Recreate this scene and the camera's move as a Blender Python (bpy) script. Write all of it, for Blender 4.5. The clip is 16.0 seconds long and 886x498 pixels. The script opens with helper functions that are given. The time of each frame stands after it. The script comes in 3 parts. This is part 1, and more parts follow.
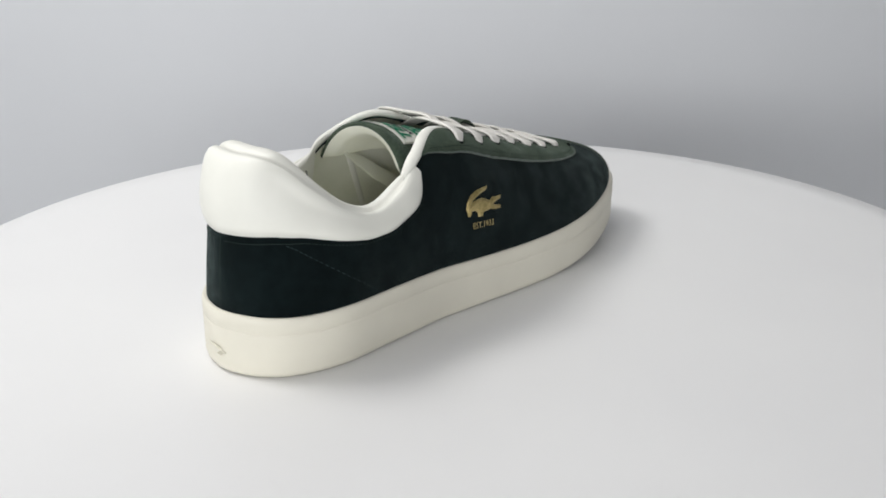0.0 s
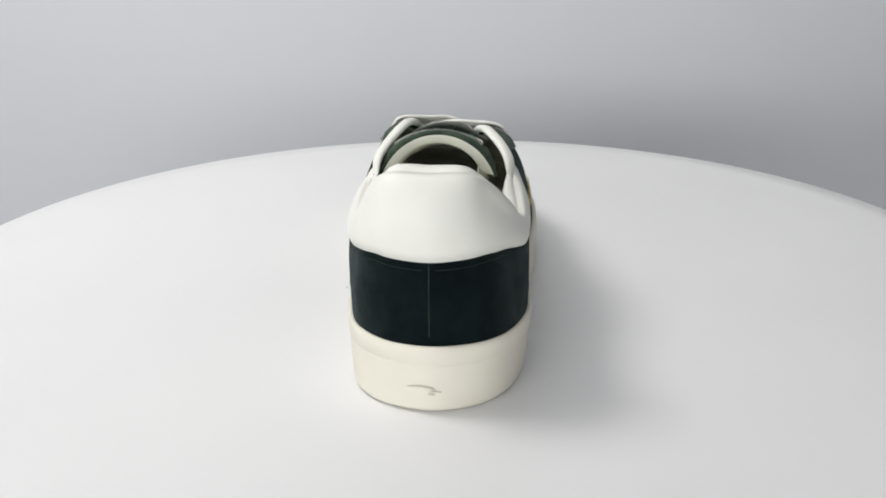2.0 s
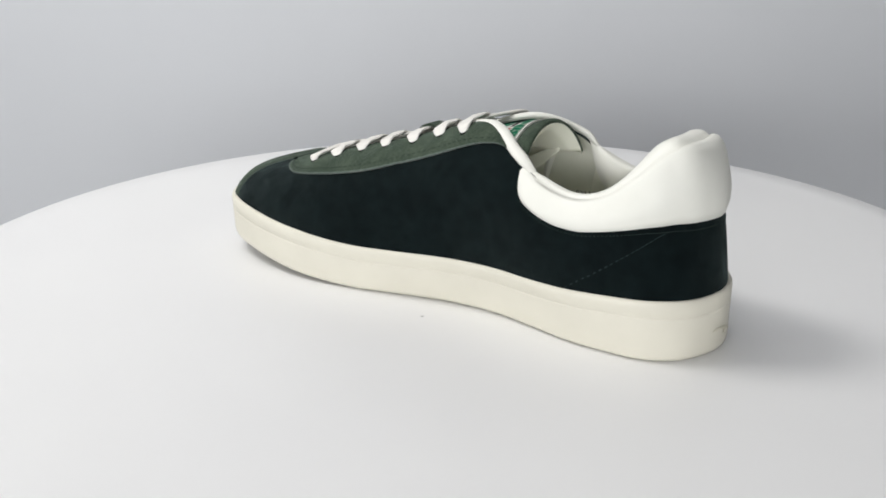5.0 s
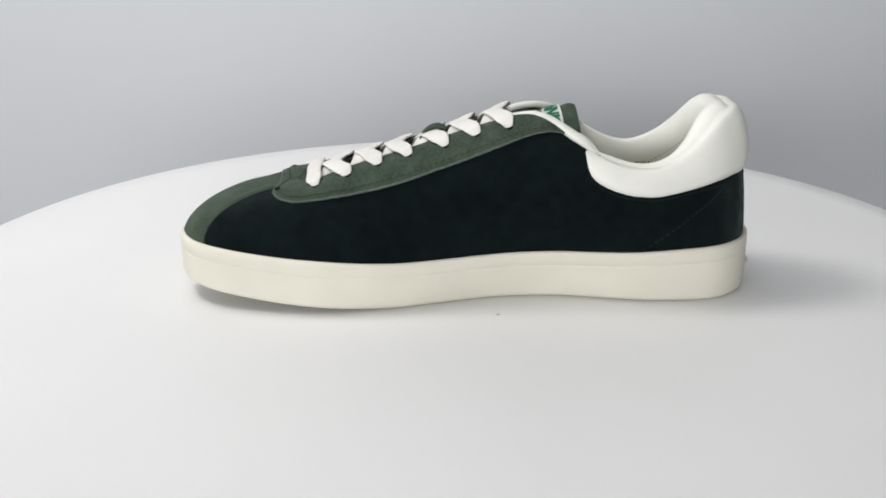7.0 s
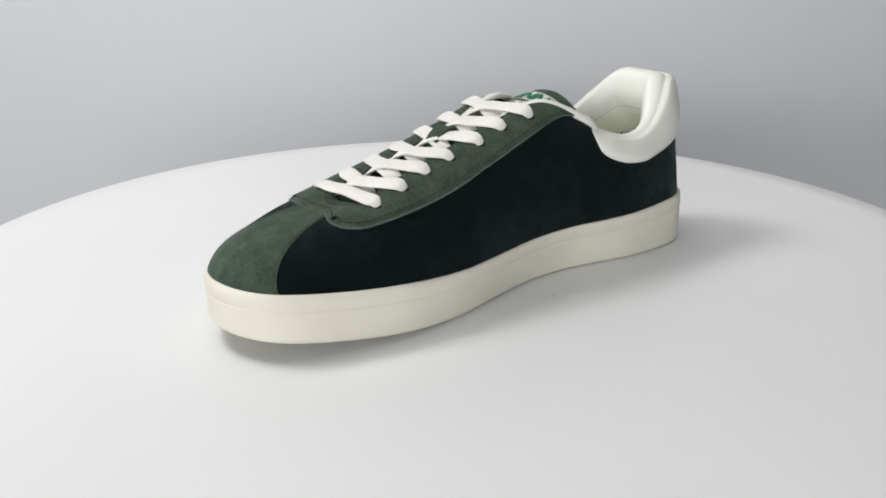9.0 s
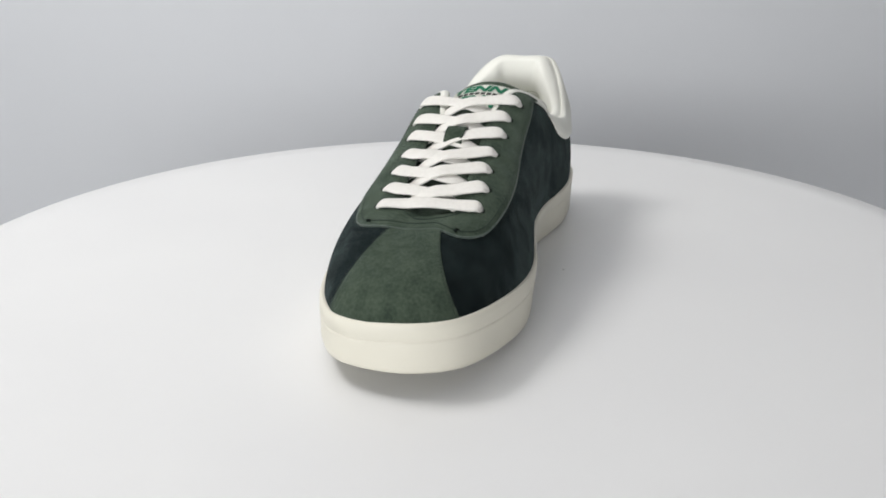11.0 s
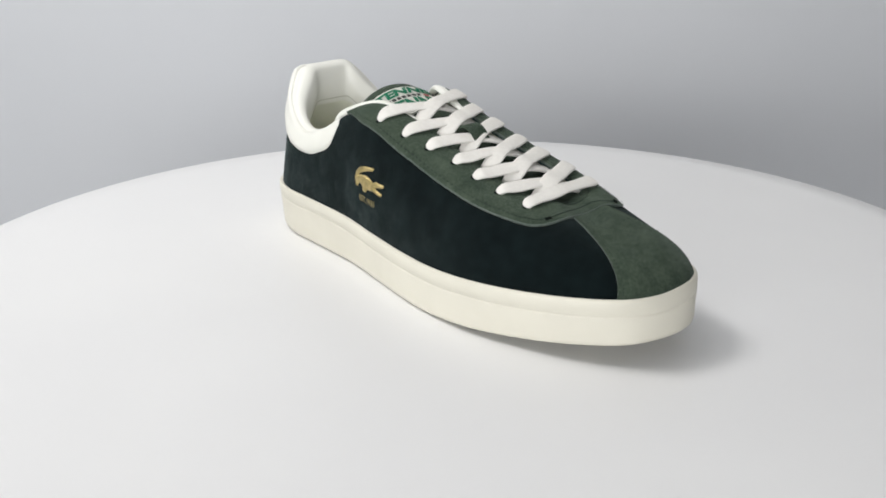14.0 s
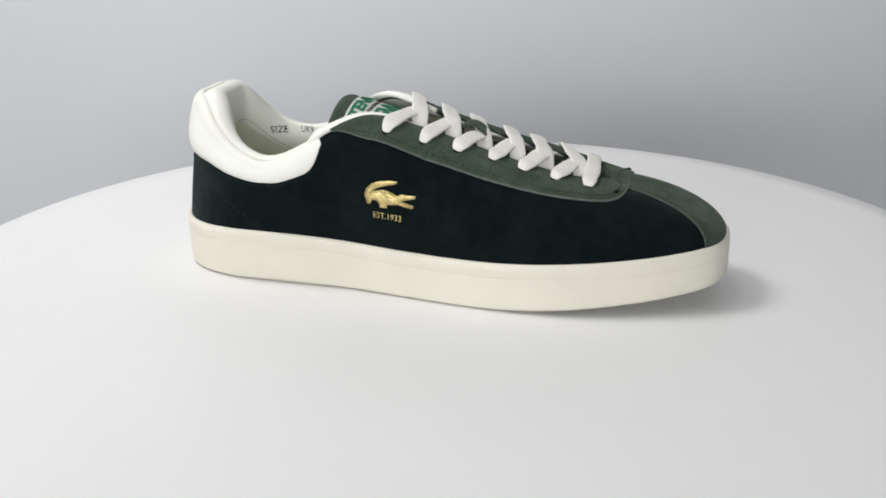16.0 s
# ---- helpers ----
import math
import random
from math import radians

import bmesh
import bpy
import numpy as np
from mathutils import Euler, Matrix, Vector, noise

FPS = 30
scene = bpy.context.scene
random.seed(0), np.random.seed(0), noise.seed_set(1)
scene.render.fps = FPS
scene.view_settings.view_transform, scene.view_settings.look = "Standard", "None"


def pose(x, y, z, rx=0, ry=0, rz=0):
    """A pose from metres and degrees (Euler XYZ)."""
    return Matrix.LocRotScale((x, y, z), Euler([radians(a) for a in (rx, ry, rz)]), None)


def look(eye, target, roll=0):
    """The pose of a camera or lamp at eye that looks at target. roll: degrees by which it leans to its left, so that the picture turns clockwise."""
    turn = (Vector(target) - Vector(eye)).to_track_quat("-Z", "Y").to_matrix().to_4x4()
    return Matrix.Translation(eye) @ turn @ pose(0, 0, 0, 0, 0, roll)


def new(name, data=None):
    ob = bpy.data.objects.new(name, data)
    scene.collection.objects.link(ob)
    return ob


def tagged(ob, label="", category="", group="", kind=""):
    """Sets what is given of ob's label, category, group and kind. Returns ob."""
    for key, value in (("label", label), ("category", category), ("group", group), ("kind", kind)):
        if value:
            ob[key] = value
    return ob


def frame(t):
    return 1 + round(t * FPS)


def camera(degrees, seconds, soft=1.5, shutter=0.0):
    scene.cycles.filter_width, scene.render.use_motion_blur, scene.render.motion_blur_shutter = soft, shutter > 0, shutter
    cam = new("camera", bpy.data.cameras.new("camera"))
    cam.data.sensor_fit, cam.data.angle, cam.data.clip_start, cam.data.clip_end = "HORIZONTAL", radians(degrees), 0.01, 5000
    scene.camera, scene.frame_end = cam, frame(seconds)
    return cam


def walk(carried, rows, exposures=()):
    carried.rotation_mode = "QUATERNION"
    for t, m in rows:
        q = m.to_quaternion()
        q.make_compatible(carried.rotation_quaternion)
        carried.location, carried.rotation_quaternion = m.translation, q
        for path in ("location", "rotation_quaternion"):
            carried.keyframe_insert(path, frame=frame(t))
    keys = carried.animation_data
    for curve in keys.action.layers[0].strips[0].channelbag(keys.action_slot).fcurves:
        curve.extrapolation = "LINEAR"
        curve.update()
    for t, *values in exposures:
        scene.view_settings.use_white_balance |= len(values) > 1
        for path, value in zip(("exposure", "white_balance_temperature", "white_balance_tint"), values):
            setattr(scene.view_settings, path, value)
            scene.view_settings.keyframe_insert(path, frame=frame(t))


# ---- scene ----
# The shoe is drawn in a millimetre plan: x towards the toe, y towards its inner side, z up,
# with the turntable's axis at the origin. MM turns that plan into metres.
MM = 0.001033
SPIN_START = 50.28


def spin(t):
    """The turntable's angle in degrees at t seconds."""
    return SPIN_START + 18.452 * t + 0.219 * math.sin(math.pi * t / 16) + 0.592 * math.sin(math.pi * t / 8) + 0.319 * math.sin(3 * math.pi * t / 16)


# ---- camera ----
cam = camera(46.5, 16.0, soft=1.8)
EYE = pose(0, -505.2 * MM, 199.2 * MM, 90 - 20.157, 0, 0.671) @ pose(0, 0, 0, 0, 0, -0.5)
walk(cam, [(0, EYE), (16, EYE)], exposures=[(0, 0.0), (16, 0.0)])

# ---- light ----
world = bpy.data.worlds.new("studio_air")
world.use_nodes = True
world.node_tree.nodes["Background"].inputs[0].default_value = (0.9, 0.95, 1.0, 1)
world.node_tree.nodes["Background"].inputs[1].default_value = 0.3
scene.world = world


def area_lamp(name, eye, target, sx, sy, watts, colour):
    data = bpy.data.lights.new(name, "AREA")
    data.shape, data.size, data.size_y, data.energy, data.color = "RECTANGLE", sx, sy, watts, colour
    ob = new(name, data)
    ob.matrix_world = look(eye, target)
    return ob


area_lamp("softbox_above", (-0.42, 0.15, 1.25), (-0.15, 0.12, 0), 0.8, 0.7, 2.95, (1.0, 0.985, 0.97))
area_lamp("softbox_side", (-0.57, 0.08, 0.92), (-0.08, 0.0, 0.0), 0.32, 0.32, 5.0, (1.0, 0.985, 0.97))
# added unseen fill: lights the backdrop low, so the plate shades its lower part
area_lamp("low_front_fill", (-0.26, -1.6, 0.30), (0.1, 0.6, 0.14), 2.2, 0.36, 23.0, (0.99, 0.99, 1.0))


# ---- materials ----
def material(name):
    m = bpy.data.materials.new(name)
    m.use_nodes = True
    return m, m.node_tree.nodes, m.node_tree.links, m.node_tree.nodes["Principled BSDF"]


def surface(name, a, b, scale=40.0, rough=0.6, bump=0.1, bump_scale=400.0, detail=4.0, sheen=0.0, metal=0.0, spec=0.5, sheen_tint=(1, 1, 1), blotch=8.0, nap=None, mix_low=0.35, mix_high=0.65, dist=0.001):
    """A two-colour surface with fine grain, broad blotches and relief at true size."""
    m, n, l, p = material(name)
    co = n.new("ShaderNodeTexCoord")
    fine, broad, grain = n.new("ShaderNodeTexNoise"), n.new("ShaderNodeTexNoise"), n.new("ShaderNodeTexNoise")
    for node, s, d in ((fine, scale, detail), (broad, blotch, 3.0), (grain, bump_scale, 3.0)):
        node.inputs["Scale"].default_value, node.inputs["Detail"].default_value = s, d
        l.new(co.outputs["Object"], node.inputs["Vector"])
    add = n.new("ShaderNodeMix")
    add.data_type = "FLOAT"
    add.inputs[0].default_value = 0.5
    l.new(fine.outputs["Fac"], add.inputs[2])
    l.new(broad.outputs["Fac"], add.inputs[3])
    ramp = n.new("ShaderNodeValToRGB")
    ramp.color_ramp.elements[0].position, ramp.color_ramp.elements[1].position = mix_low, mix_high
    ramp.color_ramp.elements[0].color, ramp.color_ramp.elements[1].color = (*a, 1), (*b, 1)
    l.new(add.outputs[0], ramp.inputs["Fac"])
    l.new(ramp.outputs["Color"], p.inputs["Base Color"])
    bp = n.new("ShaderNodeBump")
    bp.inputs["Strength"].default_value, bp.inputs["Distance"].default_value = bump, dist
    l.new(grain.outputs["Fac"], bp.inputs["Height"])
    l.new(bp.outputs["Normal"], p.inputs["Normal"])
    p.inputs["Roughness"].default_value = rough
    p.inputs["Metallic"].default_value = metal
    p.inputs["Specular IOR Level"].default_value = spec
    p.inputs["Sheen Weight"].default_value = sheen
    p.inputs["Sheen Roughness"].default_value = 0.4
    if nap:
        stretch, brushed, rng = n.new("ShaderNodeMapping"), n.new("ShaderNodeTexNoise"), n.new("ShaderNodeMapRange")
        stretch.inputs["Scale"].default_value = (1.0, 1.0, 0.75)
        brushed.inputs["Scale"].default_value, brushed.inputs["Detail"].default_value, brushed.inputs["Distortion"].default_value = 95, 6, 0.5
        rng.inputs["From Min"].default_value, rng.inputs["From Max"].default_value = 0.36, 0.66
        rng.inputs["To Min"].default_value, rng.inputs["To Max"].default_value = nap
        l.new(co.outputs["Object"], stretch.inputs["Vector"])
        l.new(stretch.outputs["Vector"], brushed.inputs["Vector"])
        l.new(brushed.outputs["Fac"], rng.inputs["Value"])
        l.new(rng.outputs["Result"], p.inputs["Sheen Weight"])
    p.inputs["Sheen Tint"].default_value = (*sheen_tint, 1)
    return m


WHITE_TABLE = surface("white_laminate", (0.80, 0.80, 0.80), (0.83, 0.83, 0.825), 6, 0.42, 0.03, 900, blotch=3, dist=0.0002)
WALL_GREY = surface("pale_grey_paint", (0.83, 0.85, 0.875), (0.855, 0.875, 0.90), 5, 0.8, 0.05, 300, blotch=2)
# invented dark tone for the unseen floor, so no bounce brightens the low backdrop
BOUNCE_CUT_FLOOR = surface("bounce_cut_floor", (0.06, 0.06, 0.065), (0.09, 0.09, 0.095), 12, 0.7, 0.1, 200, blotch=2)
# invented grey for the unseen right wall, to cut its bounce and deepen shadows
BOUNCE_CUT_GREY = surface("bounce_cut_grey", (0.27, 0.275, 0.28), (0.31, 0.31, 0.315), 5, 0.85, 0.05, 200, blotch=1.5)
STUDIO_WHITE = surface("white_paint", (0.76, 0.77, 0.78), (0.8, 0.8, 0.8), 5, 0.85, 0.05, 200, blotch=1.5)
DARK_SUEDE = surface("dark_green_suede", (0.0014, 0.0039, 0.0045), (0.0044, 0.0094, 0.0102), 180, 0.95, 0.45, 2600, sheen=0.28, spec=0.1, sheen_tint=(0.5, 0.66, 0.64), blotch=40, nap=(0.09, 0.23), mix_low=0.34, mix_high=0.68)
GREEN_SUEDE = surface("moss_green_suede", (0.031, 0.047, 0.033), (0.068, 0.091, 0.064), 700, 0.95, 0.5, 2200, sheen=0.2, spec=0.12, sheen_tint=(0.7, 0.85, 0.75), blotch=110, nap=(0.1, 0.25), mix_low=0.36, mix_high=0.64)
RAW_EDGE = surface("raw_suede_edge", (0.075, 0.10, 0.085), (0.14, 0.17, 0.145), 400, 0.95, 0.5, 2600, sheen=0.2, spec=0.1)
DARK_EDGE = surface("dark_suede_edge", (0.03, 0.055, 0.055), (0.055, 0.085, 0.082), 400, 0.95, 0.5, 2600, spec=0.1)
OFF_WHITE = surface("off_white_leather", (0.79, 0.79, 0.725), (0.84, 0.84, 0.775), 60, 0.5, 0.12, 1500, spec=0.4, blotch=20, dist=0.0004)
LINING = surface("cream_textile", (0.80, 0.81, 0.69), (0.86, 0.865, 0.76), 120, 0.85, 0.3, 1800, spec=0.2, blotch=25, dist=0.0005)
RUBBER = surface("cream_rubber", (0.69, 0.665, 0.57), (0.74, 0.715, 0.615), 50, 0.55, 0.12, 1200, spec=0.35, blotch=14, dist=0.0004)
DARKER_RUBBER = surface("darker_rubber", (0.62, 0.60, 0.49), (0.69, 0.665, 0.55), 300, 0.7, 0.2, 1200)
LACE_WHITE = surface("white_cotton", (0.78, 0.76, 0.71), (0.86, 0.84, 0.79), 500, 0.9, 0.6, 2000, sheen=0.15, spec=0.2, blotch=60, dist=0.0006)
GOLD = surface("gold_foil", (0.42, 0.33, 0.13), (0.72, 0.59, 0.28), 500, 0.36, 0.8, 1100, metal=0.9, blotch=150, dist=0.0005)
THREAD = surface("dark_thread", (0.018, 0.028, 0.023), (0.036, 0.05, 0.042), 600, 0.9, 0.2, 2000, spec=0.15)
GREY_THREAD = surface("grey_green_thread", (0.022, 0.038, 0.038), (0.042, 0.06, 0.058), 600, 0.9, 0.2, 2000, spec=0.15)
CREAM_THREAD = surface("cream_thread", (0.40, 0.40, 0.30), (0.52, 0.52, 0.42), 600, 0.9, 0.2, 2000, spec=0.15)
LABEL_CLOTH = surface("woven_label", (0.62, 0.62, 0.56), (0.72, 0.72, 0.66), 300, 0.85, 0.5, 1600, spec=0.2, blotch=60)
LABEL_GREEN = surface("label_green", (0.015, 0.14, 0.075), (0.03, 0.2, 0.11), 300, 0.85, 0.4, 1600, spec=0.2)
LABEL_RED = surface("label_red", (0.35, 0.04, 0.05), (0.45, 0.07, 0.07), 300, 0.85, 0.4, 1600, spec=0.2)
INK = surface("black_ink", (0.015, 0.017, 0.015), (0.03, 0.032, 0.03), 300, 0.7, 0.1, 1500)
LINT = surface("grey_lint", (0.5, 0.5, 0.49), (0.62, 0.62, 0.6), 900, 0.9, 0.2, 2000)
# near-black: painted shade of the eyelet holes, and the black thread of the knots
HOLE_SHADE_AND_KNOT = surface("hole_shade_and_knot_black", (0.006, 0.009, 0.008), (0.012, 0.016, 0.014), 300, 0.95, 0.1, 1500, spec=0.05)


# ---- mesh helpers ----
def solid(name, verts, faces, mat, parent=None, label="", smooth=True, second=None):
    """One mesh object from code-made vertices in metres."""
    me = bpy.data.meshes.new(name)
    me.from_pydata([tuple(v) for v in verts], [], faces)
    bm = bmesh.new()
    bm.from_mesh(me)
    bmesh.ops.recalc_face_normals(bm, faces=bm.faces)
    bm.to_mesh(me)
    bm.free()
    me.materials.append(mat)
    if second:
        me.materials.append(second[0])
        for f, flag in zip(me.polygons, second[1]):
            f.material_index = int(flag)
    me.polygons.foreach_set("use_smooth", [smooth] * len(me.polygons))
    ob = new(name, me)
    if parent:
        ob.parent = parent
    return tagged(ob, label)


def spline(table, u, closed=True):
    """Catmull-Rom through rows of a table, at the row number u."""
    t, n = table, len(table)
    i = int(math.floor(u))
    f = u - i
    row = (lambda k: t[k % n]) if closed else (lambda k: t[min(max(k, 0), n - 1)])
    rows = zip(row(i - 1), row(i), row(i + 1), row(i + 2))
    return np.array([0.5 * (2 * b + (c - a) * f + (2 * a - 5 * b + 4 * c - d) * f * f + (3 * b - a - 3 * c + d) * f ** 3) for a, b, c, d in rows])


def smooth(a, b, x):
    t = min(max((x - a) / (b - a), 0.0), 1.0)
    return t * t * (3 - 2 * t)


def ramp(x, keys):
    """Piecewise linear through (x, y) pairs."""
    return float(np.interp(x, [k[0] for k in keys], [k[1] for k in keys]))


# ---- the shape of the shoe ----
# foot of the sole, seen from above, from the heel round the outer side, the toe and the inner side
OUTLINE = [(-148.6, 4.7), (-146, -8.5), (-138.9, -19.6), (-127.1, -27.4), (-110, -32.3), (-90, -32.9), (-70, -33.2), (-48.1, -33.8), (-22.3, -37.2), (4.7, -41.1), (32, -43.5), (60.5, -42.2), (87.2, -35.4), (112.5, -24.9), (132.2, -9.5), (137.6, 14), (130.4, 32), (115.1, 43.1), (86.5, 50.2), (60.1, 52.1), (31.8, 47.9), (5, 40), (-21.8, 32.9), (-48, 31.1), (-70, 34.3), (-90, 37.5), (-110, 37.7), (-126.4, 35.6), (-137.9, 28.6), (-144.7, 18.8)]
# edge of the opening: the collar's crest, the throat and back
OPENING = [(-131, 5, 91), (-130, -8, 91), (-125, -15, 87.5), (-116, -23.8, 77.5), (-104, -28.2, 68), (-90, -29.8, 63.5), (-74, -28.5, 68.5), (-58, -26, 79.5), (-38, -17, 86), (-12, -11, 79), (20, -10, 69), (48, -8.5, 61), (66, -4, 56.8), (70.5, 2, 56.3), (71.5, 6, 54.3), (72, 10, 54.3), (71.5, 14, 55.2), (70.5, 18, 55.7), (66, 23, 57.4), (48, 21, 64), (20, 18.5, 72), (-12, 16.5, 82), (-38, 21, 89), (-58, 31, 80), (-74, 33.5, 70), (-90, 35, 66.2), (-104, 33, 69.5), (-116, 28.5, 79), (-125, 23, 88.5), (-130, 18, 91.5)]
ROWS = len(OUTLINE)
SOLE_TOP = [(-155, 27.9), (-120, 26.4), (-80, 24.9), (-20, 23.4), (60, 22.9), (100, 22.4), (136, 21.9)]
# row by row: swell of the upper low down and higher up, rise of the sole's rim, lean of its wall
BULGE = [-0.7, -1.9, -2.9, -2.4, 0.3, 1.4, 2.2, 2.6, 2.9, 0.6, -1.1, -0.3, 0.3, -0.4, -0.7, -1.1, -2.6, -3.6, -2.2, -1.1, 0.2, 2.1, 4.4, 4.4, 4.1, 2.5, 0.9, -0.5, -1.7, -1.4]
SHOULDER = [-0.3, -0.6, -1.0, -1.2, -1.0, -0.7, -0.4, -0.2, -0.1, 0.1, 0.6, 1.0, 1.2, 0.6, -0.3, -1.1, -1.6, -1.6, -0.9, -0.4, -0.0, 0.1, 0.1, -0.0, -0.1, -0.2, -0.2, -0.2, -0.1, -0.1]
RIM_RISE = [0.5, 0.5, 0.6, 1.0, 2.0, 2.7, 2.9, 2.2, 0.6, -0.9, -1.2, -1.3, -1.6, -1.5, -1.1, -0.6, -0.6, -0.6, -0.7, -0.4, 0.3, 1.1, 1.9, 2.0, 1.8, 1.7, 1.8, 1.6, 0.9, 0.4]
WALL_LEAN = [-2.0, -1.6, -0.7, 0.3, 0.9, 1.1, 0.7, -0.2, -1.2, -2.3, -3.8, -4.2, -4.1, -3.7, -2.9, -4.0, -3.0, -3.0, -2.8, -2.3, -0.5, 2.0, 3.7, 4.6, 4.1, 2.6, 0.6, -1.0, -2.1, -2.1]


def along(table, s):
    return float(spline([(v,) for v in table], s)[0])


def spring_up(x):
    return 9.75 * max(0.0, (x - 23.0) / 111.0) ** 1.50


def sole_top(s, x, y):
    return ramp(x, SOLE_TOP) + spring_up(x) - 0.045 * min(y - 5, 0.0) * smooth(-60, 20, x) + 0.05 * max(y - 5, 0.0) * smooth(-10, 75, x) + along(RIM_RISE, s)


def flare(s):
    """How much wider the sole's wall stands out at its rim."""
    x = spline(OUTLINE, s)[0]
    return 1.7 * smooth(-10, 50, x) - 0.5 * smooth(118, 134, x) + along(WALL_LEAN, s)


def outline(s, grow=0.0):
    """The sole's outline at row s, moved outwards by grow."""
    p = spline(OUTLINE, s)
    d = spline(OUTLINE, s + 0.05) - spline(OUTLINE, s - 0.05)
    n = np.array([-d[1], d[0]]) / max(np.hypot(*d), 1e-6)
    if n @ (p - np.array([-10 if p[0] < 60 else 60, 5])) < 0:
        n = -n
    return p + n * grow


FINE = 100
FEET = []
for _i in range(ROWS * FINE):
    _b, _n = outline(_i / FINE, 0.6 + flare(_i / FINE)), outline(_i / FINE, 1.0) - outline(_i / FINE, 0.0)
    _e = spline(OPENING, _i / FINE)
    FEET.append([float(v) for v in (*_b, sole_top(_i / FINE, *spline(OUTLINE, _i / FINE)) - 2.5, *_e, *_n, along(BULGE, _i / FINE), along(SHOULDER, _i / FINE))])


def foot(s):
    """The row of the upper at s: its foot, its opening's edge, the way outwards and the bulge."""
    u = (s % ROWS) * FINE
    i = int(u)
    f = u - i
    a, b = FEET[i % len(FEET)], FEET[(i + 1) % len(FEET)]
    return [p + (q - p) * f for p, q in zip(a, b)]


def upper(s, k):
    """The upper's surface: round the shoe by s, from the sole's edge (k = 0) to the opening (k = 1)."""
    bx, by, zb, ex, ey, ez, nx, ny, g, shoulder = foot(s)
    phi = k * math.pi / 2
    h, v = 1 - math.cos(phi), math.sin(phi)
    g = g * math.sin(math.pi * min(1.0, k * 1.15)) + shoulder * math.exp(-((k - 0.66) / 0.2) ** 2)
    q = min(s % ROWS, ROWS - s % ROWS)
    if q < 5.5:
        g -= 1.2 * math.exp(-((k - 0.74) / 0.17) ** 2) * smooth(0.8, 2.0, q) * smooth(5.5, 3.8, q)
    return np.array([bx + (ex - bx) * h + nx * g, by + (ey - by) * h + ny * g, zb + (ez - zb) * v])


def normal(s, k):
    a = upper(s + 0.04, k) - upper(s - 0.04, k)
    k = min(k, 0.985)
    b = upper(s, k + 0.01) - upper(s, k - 0.01)
    n = np.array([b[1] * a[2] - b[2] * a[1], b[2] * a[0] - b[0] * a[2], b[0] * a[1] - b[1] * a[0]])
    n /= max(math.sqrt(n @ n), 1e-9)
    p = upper(s, k)
    o = p - np.array([min(max(p[0], -110), 70), 6, 30])
    return n if n @ o > 0 else -n


def k_at(s, z):
    """The k at which the upper reaches the height z."""
    row = foot(s)
    return math.asin(min(max((z - row[2]) / (row[5] - row[2]), 0.0), 1.0)) / (math.pi / 2)


def shell(name, s_values, low, high, out, back, mat, parent, label="", rows=12, edge=None, closed=False, wobble=0.0):
    """A panel lying on the upper, between the curves low(s) and high(s), with thickness."""
    rng = random.Random(len(name) + len(s_values))
    top, under = [], []
    ns = len(s_values)
    for s in s_values:
        lo, hi = low(s), high(s)
        lo += rng.uniform(-wobble, wobble)
        for j in range(rows + 1):
            share = j / rows if not edge or closed else (0.0, 0.03)[j] if j < 2 else 0.03 + 0.97 * (j - 1) / (rows - 1)
            k = lo + (hi - lo) * share
            p, n = upper(s, k), normal(s, k)
            o = out(s, (k - lo) / max(hi - lo, 1e-6)) if callable(out) else out
            top.append((p + n * o) * MM)
            under.append((p + n * back) * MM)
    m = rows + 1
    verts, base = top + under, len(top)
    faces, rim = [], []
    for i in range(ns if closed else ns - 1):
        a, b = i * m, ((i + 1) % ns) * m
        for j in range(rows):
            faces.append((a + j, b + j, b + j + 1, a + j + 1))
            rim.append(int(j == 0 and bool(edge) and not closed))
            faces.append((base + a + j, base + a + j + 1, base + b + j + 1, base + b + j))
            rim.append(0)
        for j in (0, rows):
            faces.append((a + j, b + j, base + b + j, base + a + j))
            rim.append(1)
    if not closed:
        for a in (0, (ns - 1) * m):
            for j in range(rows):
                faces.append((a + j, a + j + 1, base + a + j + 1, base + a + j))
                rim.append(1)
    ob = solid(name, verts, faces, mat, parent, label, True, (edge, rim) if edge else None)
    ob.data.set_sharp_from_angle(angle=radians(50))
    return ob


def sweep_rows(name, sections, mat, parent, label="", closed=True, loop=False, caps=False):
    """Skin a list of sections (lists of points, mm). closed: the row of sections meets itself; loop: each section does."""
    m, n = len(sections[0]), len(sections)
    verts = [np.asarray(p) * MM for sec in sections for p in sec]
    faces = []
    for i in range(n if closed else n - 1):
        a, b = i * m, ((i + 1) % n) * m
        for j in range(m if loop else m - 1):
            j2 = (j + 1) % m
            faces.append((a + j, b + j, b + j2, a + j2))
    if caps:
        faces.append(tuple(range(m)))
        faces.append(tuple(range((n - 1) * m, n * m)))
    return solid(name, verts, faces, mat, parent, label)


